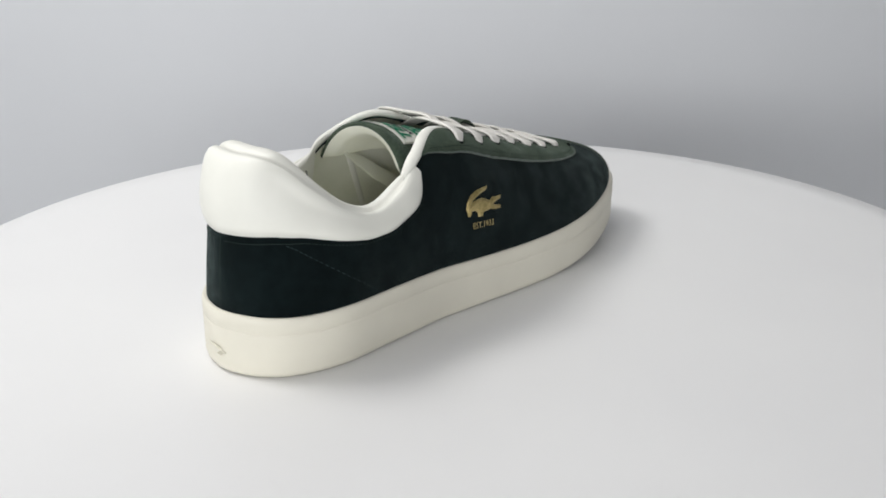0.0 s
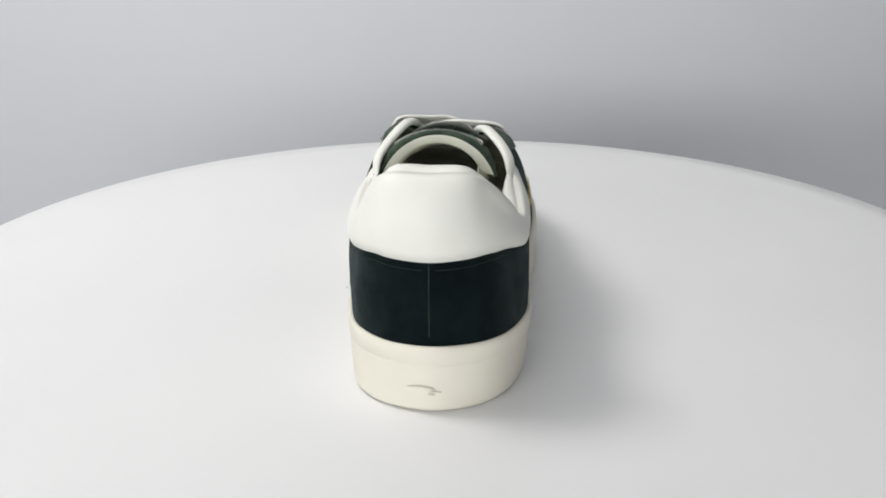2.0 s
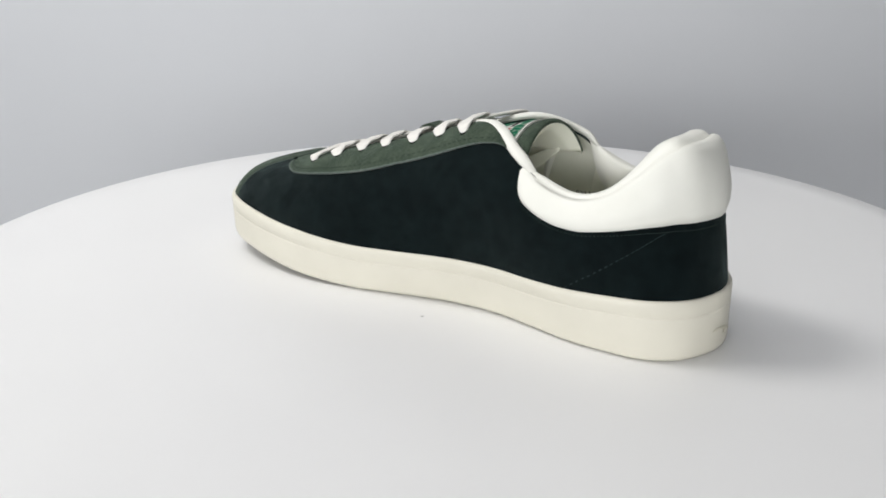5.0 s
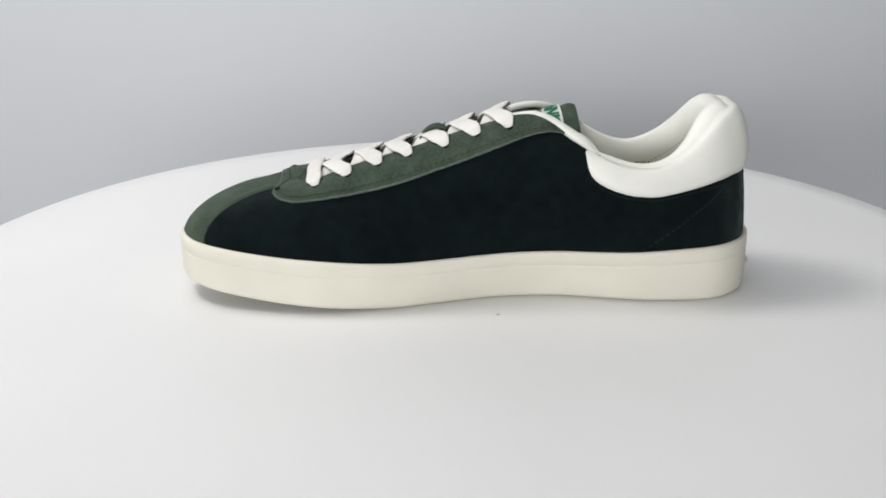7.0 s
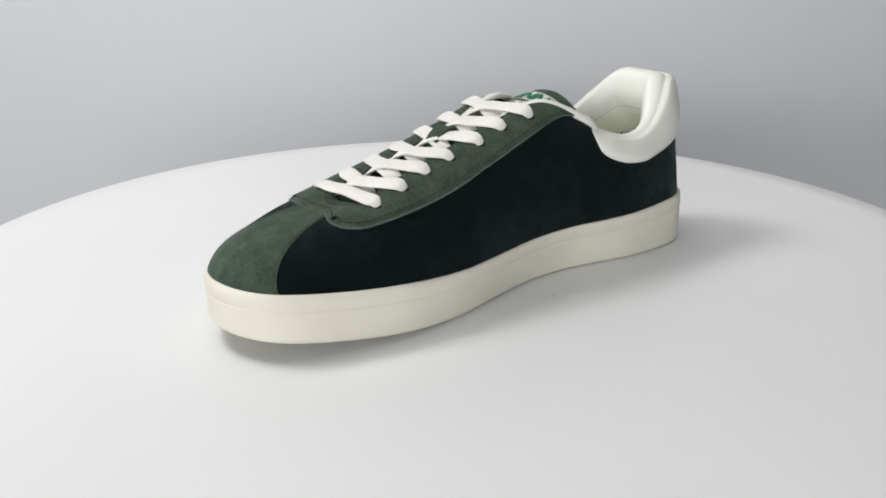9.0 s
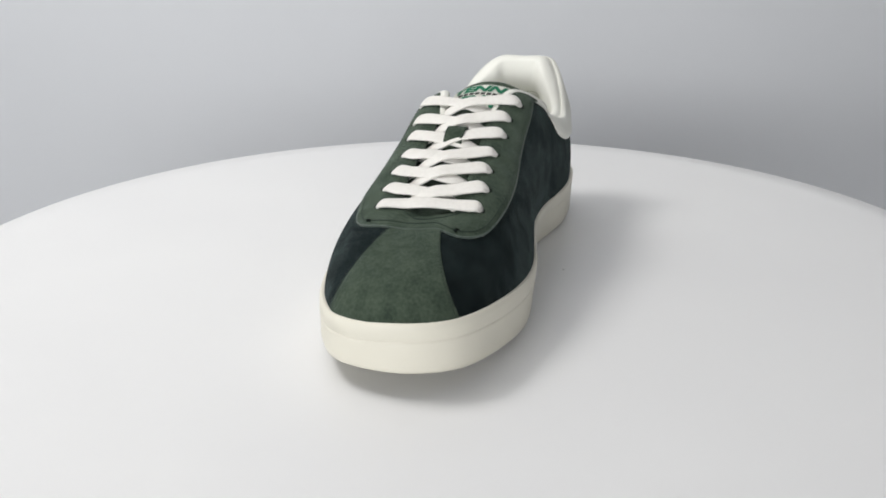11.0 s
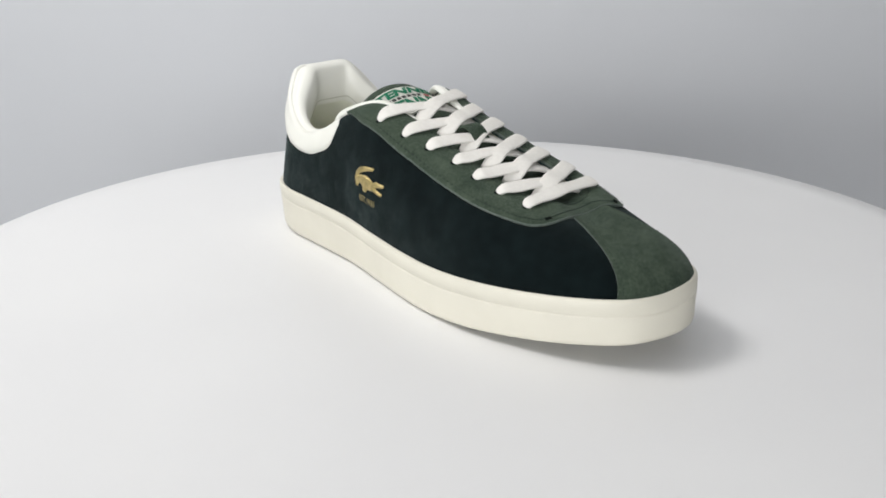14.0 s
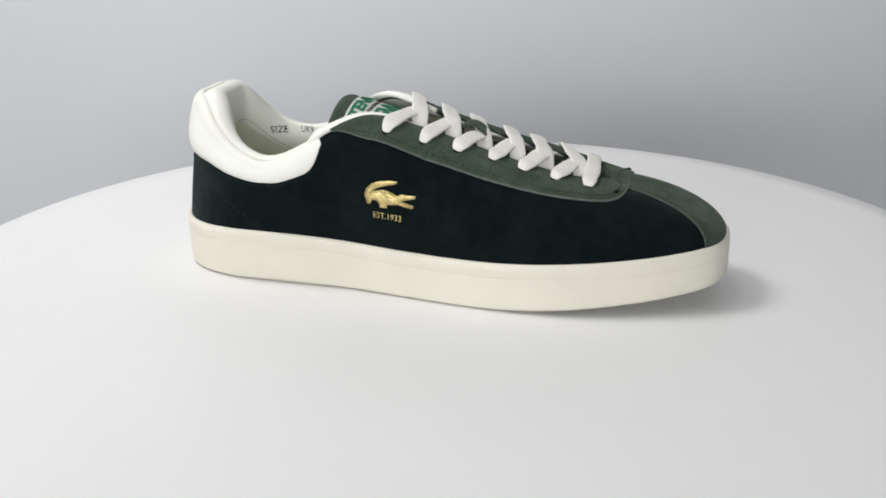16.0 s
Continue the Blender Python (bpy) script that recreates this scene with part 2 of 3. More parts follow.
def ribbon(name, points, ups, width, thick, mat, parent, label="", steps=6, taper=True):
    """A flat lace through points (mm), lying square to the directions ups."""
    secs, n = [], len(points)
    for i in range((n - 1) * steps + 1):
        u = i / steps
        p, up = spline(points, u, False), spline(ups, u, False)
        d = spline(points, min(u + 0.05, n - 1), False) - spline(points, max(u - 0.05, 0), False)
        side = np.cross(d, up)
        side /= np.linalg.norm(side)
        top = np.cross(side, d)
        top /= np.linalg.norm(top)
        w = width * (0.34 + 0.66 * math.sin(min(1.0, u / 1.7) * math.pi / 2)) * (1.0 if taper else 0.34 + 0.66 * math.sin(min(1.0, (n - 1 - u) / 1.7) * math.pi / 2)) * (1 + 0.05 * math.sin(2.1 * u + points[0][0]))
        ring = []
        for a in range(24):
            c, q = math.cos(a * math.pi / 12), math.sin(a * math.pi / 12)
            rib = 1 + 0.16 * math.cos(a * math.pi)
            ring.append(p + side * (w / 2 * math.copysign(abs(c) ** 0.75, c)) + top * (rib * thick / 2 * math.copysign(abs(q) ** 0.7, q)))
        secs.append(ring)
    return sweep_rows(name, secs, mat, parent, label, False, True, True)


# a fine net of the upper, on which small things are laid
NET_S = np.linspace(0, ROWS, 361)[:-1]
NET_K = np.linspace(0.02, 0.985, 50)
NET = [(s, k) for s in NET_S for k in NET_K]
NET_P = np.array([upper(s, k) for s, k in NET])


def snap(target, weights=(1, 1, 1), near=None):
    """The (s, k) of the upper nearest to a point."""
    d = (((NET_P - np.asarray(target)) * np.asarray(weights)) ** 2).sum(1)
    if near is not None:
        d = d + np.where(NET_P[:, 1] * near < 0, 1e6, 0)
    return NET[int(d.argmin())]


def lay(points, lift, near):
    """Drop points (mm) on to the upper, lift above it."""
    made = []
    for p in points:
        s, k = snap(p, (1, 0.3, 1), near)
        c, n = upper(s, k), normal(s, k)
        q = np.asarray(p, float)
        q = q - n * (n @ (q - c))
        made.append(q + n * lift)
    return made


def ridge(x, y):
    """Height over the lace panel and, between its edges, over the throat."""
    out = []
    for lo, hi in ((7, 13), (23, 17)):
        a, b = float(lo), float(hi)
        for _ in range(24):
            m = (a + b) / 2
            if foot(m)[3] < x:
                a = m
            else:
                b = m
        out.append(foot(a)[3:6])
    (_, y0, z0), (_, y1, z1) = out
    if y < y0 or y > y1:
        side = NET_P[:, 1] < y0 + 2 if y < y0 else NET_P[:, 1] > y1 - 2
        d = np.where(side, (NET_P[:, 0] - x) ** 2 + (NET_P[:, 1] - y) ** 2 + np.where(NET_P[:, 2] < 45, 1e4, 0), 1e9)
        best = np.argsort(d)[:4]
        w = 1 / (d[best] + 0.05)
        return float((NET_P[best, 2] * w).sum() / w.sum())
    f = (y - y0) / (y1 - y0)
    return z0 + (z1 - z0) * f + 1.2 * math.sin(math.pi * f)


def stitches(name, path, count, length, mat, parent, lift=0.35, wide=0.55):
    """A row of thread stitches along path(u), 0 to 1, which gives (s, k)."""
    verts, faces = [], []
    for i in range(count):
        a, b = path((i + 0.18) / count), path((i + 0.82) / count)
        pa, pb = upper(*a), upper(*b)
        n = normal(*a)
        d = pb - pa
        if np.linalg.norm(d) < 1e-4:
            continue
        d = d / np.linalg.norm(d) * length / 2
        mid = (pa + pb) / 2 + n * lift
        side = np.cross(d, n)
        side = side / np.linalg.norm(side) * wide / 2
        o = len(verts)
        for e, w in ((-1, 0.5), (-0.5, 1), (0.5, 1), (1, 0.5)):
            for q in ((side * w, 0), (np.zeros(3), 0.3 * w), (-side * w, 0)):
                verts.append((mid + d * e + q[0] + n * q[1]) * MM)
        for r in range(3):
            for c in range(2):
                x = o + r * 3 + c
                faces.append((x, x + 1, x + 4, x + 3))
    return solid(name, verts, faces, mat, parent)


# ---- the studio ----
def plain_box(name, x0, x1, y0, y1, z0, z1, mat, bevel=0.004):
    bm = bmesh.new()
    bmesh.ops.create_cube(bm, size=1)
    for v in bm.verts:
        v.co = Vector((x0 if v.co.x < 0 else x1, y0 if v.co.y < 0 else y1, z0 if v.co.z < 0 else z1))
    bmesh.ops.bevel(bm, geom=bm.edges[:], offset=bevel, segments=2, affect="EDGES")
    me = bpy.data.meshes.new(name)
    bm.to_mesh(me)
    bm.free()
    me.materials.append(mat)
    return new(name, me)


FLOOR = -0.75
BACK = 0.8


def studio():
    w, t, top = 1.6, 0.05, 1.5
    # unseen; dark so that the backdrop below plate height stays shaded
    tagged(plain_box("floor", -w, w, -1.7, BACK, FLOOR - t, FLOOR, BOUNCE_CUT_FLOOR), "unseen floor under the turntable, made dark grey to cut bounce light", "floor", kind="structure")
    tagged(plain_box("ceiling", -w, w, -1.7, BACK, top, top + t, STUDIO_WHITE), "plain white studio ceiling", "ceiling", kind="structure")
    tagged(plain_box("wall_north", -w - t, w + t, BACK, BACK + t, FLOOR - t, top + t, WALL_GREY), "smooth pale grey backdrop wall behind the turntable", "backdrop", kind="structure")
    tagged(plain_box("wall_south", -w - t, w + t, -1.7 - t, -1.7, FLOOR - t, top + t, STUDIO_WHITE), "plain white studio wall", "wall", kind="structure")
    tagged(plain_box("wall_west", -w - t, -w, -1.7, BACK, FLOOR - t, top + t, STUDIO_WHITE), "plain white studio wall", "wall", kind="structure")
    # unseen; darker than the other walls so that less light bounces from the right
    tagged(plain_box("wall_east", w, w + t, -1.7, BACK, FLOOR - t, top + t, BOUNCE_CUT_GREY), "unseen wall, made grey to cut bounce light from the right", "wall", kind="structure")


def lathe(name, profile, mat, parent, n=160, label=""):
    verts, faces = [], []
    m = len(profile)
    for i in range(n):
        a = 2 * math.pi * i / n
        for r, z in profile:
            verts.append((r * math.cos(a), r * math.sin(a), z))
    for i in range(n):
        b = (i + 1) % n
        for j in range(m - 1):
            faces.append((i * m + j, b * m + j, b * m + j + 1, i * m + j + 1))
    faces.append(tuple(i * m for i in range(n)))
    faces.append(tuple(i * m + m - 1 for i in range(n)))
    ob = solid(name, verts, faces, mat, parent, label)
    ob.data.set_sharp_from_angle(angle=radians(40))
    return ob


def turntable():
    """A round white plate that turns on a fixed pillar."""
    root = tagged(new("turntable"), "round smooth white display turntable with a thin rounded edge", "turntable")
    r = 289.2 * MM
    lathe("plate", [(0.02, -0.022), (r - 0.006, -0.022), (r - 0.001, -0.018), (r, -0.012), (r, -0.004), (r - 0.001, -0.0012), (r - 0.003, 0), (r - 0.02, 0), (0.1, 0), (0.02, 0)], WHITE_TABLE, root)
    lathe("turning_hub", [(0.03, -0.0222), (0.09, -0.0222), (0.09, -0.0236), (0.03, -0.0236)], STUDIO_WHITE, root, 64)
    stand = tagged(new("turntable_stand"), "white pillar stand carrying the turntable plate", "stand")
    lathe("pillar", [(0.16, FLOOR), (0.16, FLOOR + 0.012), (0.06, FLOOR + 0.03), (0.055, -0.06), (0.10, -0.026), (0.10, -0.0238)], STUDIO_WHITE, stand, 64)
    return root


# ---- the shoe ----
def s_range(a, b, n):
    return [a + (b - a) * i / (n - 1) for i in range(n)]


# height of the eyestay's lower edge along its s, outer and inner side; front edge given by k
EYESTAY = [(7.05, 1.0), (7.3, 0.77), (7.6, 0.68), (8.0, 0.65), (8.5, 0.60), (9, 0.585), (9.5, 0.587), (10, 0.59), (10.5, 0.60), (11, 0.615), (11.5, 0.63), (12, 0.63), (12.4, 0.645), (12.8, 0.70), (13.3, 0.78), (14, 0.83), (15, 0.845),
           (16, 0.835), (16.7, 0.785), (17.2, 0.69), (17.6, 0.615), (18, 0.575), (18.5, 0.555), (19, 0.54), (19.5, 0.54), (20, 0.55), (20.5, 0.565), (21, 0.58), (21.5, 0.605), (22, 0.64), (22.4, 0.76), (22.7, 0.9), (22.9, 1.0)]
COLLAR_Z = [(-6.65, 77), (-6.52, 69), (-6.32, 62.5), (-6.05, 59), (-5.75, 56.5), (-5.3, 54), (-4.7, 53), (-4, 55), (-3, 58.5), (-2, 60), (-1, 60), (0, 60), (1, 60), (2, 60), (3, 58.5), (4, 54.5), (4.7, 52), (5.4, 52.5), (5.85, 55.5), (6.2, 58), (6.45, 61.5), (6.65, 68), (6.78, 77)]


def eyestay_low(s):
    return min(1.0, sum(ramp(s + d, EYESTAY) * w for d, w in ((-0.4, 1), (-0.2, 2), (0, 2), (0.2, 2), (0.4, 1))) / 8)


def collar_low(s):
    q = s if s < 15 else s - ROWS
    z = sum(ramp(q + d, COLLAR_Z) * w for d, w in ((-0.2, 1), (-0.1, 2), (0, 2), (0.1, 2), (0.2, 1))) / 8
    return min(k_at(s, z + 1), 0.985)


def build_sole(shoe):
    secs = []
    for i in range(240):
        s = i * ROWS / 240
        c = outline(s)
        up, zt = spring_up(c[0]), sole_top(s, *c)
        ring = [(-7, up + 1.0), (-2.4, up + 0.1), (-0.7, up + 0.45), (0.4, up + 1.5), (0.9, up + 3.2), (1.5, up + 0.45 * (zt - up)), (2.0, zt - 8.6), (2.1, zt - 7.9), (1.85, zt - 7.6), (1.85, zt - 7.4), (2.15, zt - 7.1), (2.4, zt - 3), (2.4, zt - 1.4), (1.9, zt - 0.4), (1.2, zt), (0.2, zt - 0.3), (-0.6, zt - 4), (-7, zt - 5)]
        wide = flare(s)
        secs.append([(*outline(s, g + wide * min(1.0, max(0.0, (z - up) / (zt - up)))), z) for g, z in ring])
    ob = sweep_rows("sole", secs, RUBBER, shoe, "cream rubber cupsole with a foxing line", True, False)
    me = ob.data
    bm = bmesh.new()
    bm.from_mesh(me)
    bmesh.ops.holes_fill(bm, edges=[e for e in bm.edges if e.is_boundary])
    bmesh.ops.recalc_face_normals(bm, faces=bm.faces)
    bm.to_mesh(me)
    bm.free()
    me.polygons.foreach_set("use_smooth", [True] * len(me.polygons))
    me.set_sharp_from_angle(angle=radians(60))
    # embossed strokes at the back of the heel, slightly darker than the sole
    for u, z, ln, tilt in ((1.0, 11.6, 9, 0.03), (5.5, 11.0, 4, -0.08), (7.5, 9.6, 5, 0.06), (6.0, 8.6, 3, -0.1)):
        verts, faces = [], []
        for i in range(9):
            f = i / 8
            y = 10 - u - ln * (f - 0.5)
            best = min((abs(outline(q / 40, 1.0)[1] - y), q / 40) for q in range(-60, 61) if True)[1]
            x = outline(best, 1.62)[0]
            half = 0.5 * math.sin(math.pi * min(max(f, 0.06), 0.94))
            for dz, dx in ((-half, 0.2), (0, -0.35), (half, 0.2)):
                verts.append(np.array([x + dx, y, z + tilt * ln * (f - 0.5) + dz]) * MM)
        for i in range(8):
            for j in range(2):
                a = i * 3 + j
                faces.append((a, a + 1, a + 4, a + 3))
        solid("embossed_stroke", verts, faces, DARKER_RUBBER, ob)
    return ob


def build_upper(shoe):
    full = [i * ROWS / 240 for i in range(240)]
    shell("quarter", full, lambda s: 0.0, lambda s: 0.985, 0.0, -1.6, DARK_SUEDE, shoe, "dark blackish green suede upper", rows=26, closed=True, edge=DARK_EDGE)
    # lining of the forefoot; the heel's hangs from the collar
    secs = []
    for s in s_range(5.6, ROWS - 5.6, 170):
        secs.append([upper(s, 0.97 - 0.93 * j / 14) - normal(s, 0.97 - 0.93 * j / 14) * 2.2 for j in range(15)])
    sweep_rows("lining", secs, LINING, shoe, "cream textile lining", False, False)
    # seam tapes that run down the inside of both quarters
    for s0 in (7.3, ROWS - 7.3):
        sec = []
        for j in range(14):
            k = 0.86 - 0.80 * j / 13
            s = s0 + (0.5 * j / 13 if s0 < 15 else -0.5 * j / 13)
            p, n = upper(s, k), normal(s, k)
            deep = 2.2
            t = upper(s + 0.05, k) - upper(s - 0.05, k)
            t /= np.linalg.norm(t)
            sec.append([p - n * (deep - 0.3) - t * 2.2, p - n * (deep + 0.7) - t * 1.4, p - n * (deep + 0.7) + t * 1.4, p - n * (deep - 0.3) + t * 2.2])
        sweep_rows("seam_tape", sec, OFF_WHITE, shoe, "", False, False)
    # insole
    verts = [np.array([-30, 5, 27.0]) * MM]
    for s in full:
        o = outline(s, -4)
        verts.append(np.array([o[0], o[1], sole_top(s, *o) + 2.5]) * MM)
    solid("insole", verts, [(0, 1 + i, 1 + (i + 1) % 240) for i in range(240)], LINING, shoe, "cream insole")
    # seams on the dark quarters: centre back and the curved heel counter stitching
    stitches("back_seam", lambda u: (0.0, 0.06 + 0.40 * u), 16, 3.2, THREAD, shoe, -0.12, 0.7)
    for side in (1, -1):
        def counter(u):
            s = 2.4 + 2.6 * u
            s = s if side > 0 else ROWS - s
            return s, k_at(s, 57 - 30 * u ** 1.3)
        stitches("counter_seam", counter, 20, 1.5, GREY_THREAD, shoe, 0.0, 0.34)
        def under_collar(u):
            s = 0.2 + 6.6 * u
            s = s if side > 0 else ROWS - s
            return s, max(0.05, collar_low(s) - 0.035)
        stitches("collar_seam", under_collar, 70, 1.3, THREAD, shoe, 0.0, 0.3)


def build_toe_cap(shoe):
    """The moss toe panel widens from the eyestay down to the sole."""
    rows, cols = 22, 30
    top, under = [], []
    for j in range(rows + 1):
        k = 0.0 + 0.93 * j / rows
        left = 13.67 + 0.30 * math.sin(math.pi * k * 0.9) - 0.45 * k
        right = 16.72 - 0.28 * math.sin(math.pi * k * 0.9) - 0.1 * k
        for i in range(cols + 1):
            s = left + (right - left) * i / cols
            p, n = upper(s, k), normal(s, k)
            top.append((p + n * (0.9 if 0 < i < cols else 0.6)) * MM)
            under.append((p - n * 0.3) * MM)
    m, base = cols + 1, len(top)
    faces, rim = [], []
    for j in range(rows):
        for i in range(cols):
            a = j * m + i
            faces += [(a, a + 1, a + m + 1, a + m), (base + a, base + a + m, base + a + m + 1, base + a + 1)]
            rim += [0, 0]
        for i in (0, cols):
            a = j * m + i
            faces.append((a, a + m, base + a + m, base + a))
            rim.append(1)
    for j in (0, rows):
        for i in range(cols):
            a = j * m + i
            faces.append((a, a + 1, base + a + 1, base + a))
            rim.append(1)
    cap = solid("toe_cap", top + under, faces, GREEN_SUEDE, shoe, "moss green suede toe cap", True, (RAW_EDGE, rim))
    cap.data.set_sharp_from_angle(angle=radians(50))
    fray("fray", lambda u: (13.67 + 0.30 * math.sin(math.pi * u * 0.8 * 0.9) - 0.36 * u, 0.8 * u), 90, cap)
    fray("fray", lambda u: (16.72 - 0.28 * math.sin(math.pi * u * 0.8 * 0.9) - 0.08 * u, 0.8 * u), 40, cap)
    for side in (0, 1):
        def seam(u):
            k = 0.02 + 0.78 * u
            if side:
                return 16.72 - 0.28 * math.sin(math.pi * k * 0.9) - 0.1 * k - 0.1, k
            return 13.67 + 0.30 * math.sin(math.pi * k * 0.9) - 0.45 * k + 0.1, k
        stitches("cap_seam", seam, 26, 1.2, THREAD, cap, 0.78, 0.4)


def fray(name, path, count, parent):
    """Loose suede fibres along a cut edge."""
    rng = random.Random(count)
    verts, faces = [], []
    for i in range(count):
        s, k = path((i + rng.random()) / count)
        p, n = upper(s, k), normal(s, k)
        down = upper(s, max(0.0, k - 0.02)) - p
        down /= max(np.linalg.norm(down), 1e-6)
        along = np.cross(n, down)
        d = down * rng.uniform(0.3, 1.0) + along * rng.uniform(-0.8, 0.8) + n * rng.uniform(0.0, 0.6)
        ln = rng.uniform(0.3, 1.0) if rng.random() < 0.94 else rng.uniform(1.2, 2.4)
        o, root = len(verts), p + n * rng.uniform(0.5, 1.3)
        w = along * 0.11
        verts += [(root - w) * MM, (root + w) * MM, (root + d * ln + n * 0.08) * MM, (root + n * 0.2) * MM]
        faces += [(o, o + 1, o + 2), (o, o + 2, o + 3), (o + 1, o + 3, o + 2), (o, o + 3, o + 1)]
    return tagged(solid(name, verts, faces, RAW_EDGE, parent, "", False), kind="stuff")


def build_eyestay(shoe):
    ss = s_range(7.08, 22.87, 280)
    stay = shell("eyestay", ss, eyestay_low, lambda s: 1.0, lambda s, f: 1.5 - 0.5 * (1 - f) ** 8, 0.1, GREEN_SUEDE, shoe, "moss green suede lace panel", rows=14, edge=RAW_EDGE, wobble=0.0022)
    fray("fray", lambda u: (7.3 + 15.3 * u, eyestay_low(7.3 + 15.3 * u)), 420, stay)
    stitches("eyestay_seam", lambda u: (7.3 + 15.3 * u, min(0.99, eyestay_low(7.3 + 15.3 * u) + 0.055)), 150, 1.6, THREAD, stay, 1.5, 0.5)
    # dark thread ends knotted at both front corners of the panel
    for s in (12.55, 17.22):
        p, n = upper(s, eyestay_low(s) + 0.05), normal(s, eyestay_low(s) + 0.05)
        t = upper(s + 0.05, eyestay_low(s)) - upper(s - 0.05, eyestay_low(s))
        t /= np.linalg.norm(t)
        secs = []
        for f, r in ((-1.6, 0.15), (-1.0, 0.6), (-0.3, 0.75), (0.5, 0.6), (1.2, 0.3), (2.2, 0.12)):
            c = p + t * f * 0.9 + n * (1.7 + 0.2 * math.sin(3 * f)) + np.cross(n, t) * 0.5 * math.sin(2 * f)
            secs.append([c + n * r * math.cos(a * math.pi / 3) + np.cross(n, t) * r * math.sin(a * math.pi / 3) for a in range(6)])
        sweep_rows("thread_knot", secs, HOLE_SHADE_AND_KNOT, stay, "", False, True, True)
    stitches("throat_seam", lambda u: (8.6 + 12.8 * u, 0.945), 120, 1.4, THREAD, stay, 1.5, 0.4)
    return stay


def build_collar(shoe):
    """The padded off-white collar rolls over the opening's edge and runs down inside as the heel's lining."""
    secs, linings, inwards = [], [], []
    for s in s_range(-6.63, 6.76, 300):
        q = s % ROWS
        lo = collar_low(q)
        edge_fade = smooth(6.68 if s < 0 else 6.8, 5.9 if s < 0 else 6.0, abs(s))
        heel = smooth(4.2, 1.8, abs(s))
        hang = smooth(6.68 if s < 0 else 6.8, 6.35, abs(s))
        e = spline(OPENING, q)
        inward = np.array([-74 + 0.37 * (e[0] + 60), 4, e[2]]) - e
        inward[2] = 0
        inward /= np.linalg.norm(inward)
        half = (2.9 + 2.6 * heel) * (0.12 + 0.88 * edge_fade)
        sec = []
        p, n = upper(q, lo), normal(q, lo)
        sec.append(p - n * 1.0)
        for j in range(12):
            f = j / 11
            k = lo + (0.93 - lo) * f if lo < 0.93 else lo + (0.99 - lo) * f
            p, n = upper(q, k), normal(q, k)
            puff = (0.7 + (2.1 + 1.5 * heel) * (1 - (2 * f - 1) ** 4 if f < 0.5 else 1 - 0.55 * (2 * f - 1) ** 3)) * (0.15 + 0.85 * edge_fade)
            sec.append(p + n * (0.5 if j == 0 else puff))
        # the roll over the crest, then the padded inner wall with its soft creases
        crease = 0.4 * math.exp(-(s / 0.12) ** 2) * smooth(-0.3, 0.3, heel) + 0.12 * math.sin(5.3 * s + 1.0) * heel + 0.2 * math.sin(9.1 * s) * (1 - heel) * edge_fade
        centre = e + inward * half * 0.8
        rise = (3.0 + 0.9 * heel) * (0.45 + 0.55 * edge_fade)
        for turn in (20, 45, 70, 95, 120, 145, 165):
            c, v = math.cos(radians(turn)), math.sin(radians(turn))
            sec.append(centre + inward * (-half * c - crease * smooth(80, 165, turn)) + np.array([0, 0, rise * v - 1.0]))
        for drop, go in ((3.5, 1.95), (8, 2.1), (13, 2.0), (18, 1.65), (21, 1.35)):
            sec.append(e + inward * (half * go - crease) - np.array([0, 0, drop * (0.06 + 0.94 * hang) * (0.8 + 0.2 * heel)]))
        secs.append(sec)
        inwards.append((q, inward))
    # the padding eases round the back of the heel
    eased = []
    for i, sec in enumerate(secs):
        reach = min(16, i, len(secs) - 1 - i)
        around = [(secs[i + d], math.exp(-(d / 9.0) ** 2)) for d in range(-reach, reach + 1)]
        total = sum(w for _, w in around)
        eased.append(sec[:17] + [sum(o[j] * w for o, w in around) / total for j in range(17, len(sec))])
    secs = eased
    for sec, (q, inward) in zip(secs, inwards):
        end, down = sec[-1] - inward * 0.4 + np.array([0, 0, 0.6]), []
        for f in (0.0, 0.25, 0.5, 0.75, 1.0):
            k = 0.45 * (1 - f) + 0.03 * f
            wall = upper(q, k) - normal(q, k) * 2.4
            way = smooth(0.0, 0.9, f)
            down.append(end * (1 - way) + np.array([wall[0], wall[1], 0]) * way + np.array([0, 0, (wall[2] if f == 1.0 else end[2] + (wall[2] - end[2]) * f) - end[2] * (1 - way)]))
        linings.append(down)
    sweep_rows("heel_lining", linings[6:-6], LINING, shoe, "cream textile heel lining", False, False)
    ob = sweep_rows("collar", secs, OFF_WHITE, shoe, "padded off-white leather collar", False, False)
    piping = []
    for sec in secs[8:-8]:
        a, d = np.asarray(sec[12]), np.asarray(sec[13]) - np.asarray(sec[12])
        c = a + d * 0.4
        piping.append([c + np.array([0, 0, 0.34 * math.sin(q * math.pi / 3)]) + d / np.linalg.norm(d) * 0.34 * math.cos(q * math.pi / 3) for q in range(6)])
    sweep_rows("piping", piping, OFF_WHITE, ob, "", False, True, True)
    verts, faces = [], []
    for i in range(40, len(secs) - 42, 4):
        a, c = np.asarray(secs[i][-2]), np.asarray(secs[i + 2][-2])
        n = np.asarray(secs[i][-2]) - np.asarray(secs[i][8])
        n[2] = 0
        n /= np.linalg.norm(n)
        o = len(verts)
        verts += [(q + n * 0.35 + np.array([0, 0, z])) * MM for q in (a, c) for z in (-0.35, 0.0, 0.35)]
        faces += [(o, o + 1, o + 4, o + 3), (o + 1, o + 2, o + 5, o + 4)]
    solid("lining_seam", verts, faces, CREAM_THREAD, ob)
    inner = np.array([p for sec in secs for p in sec[-5:]])

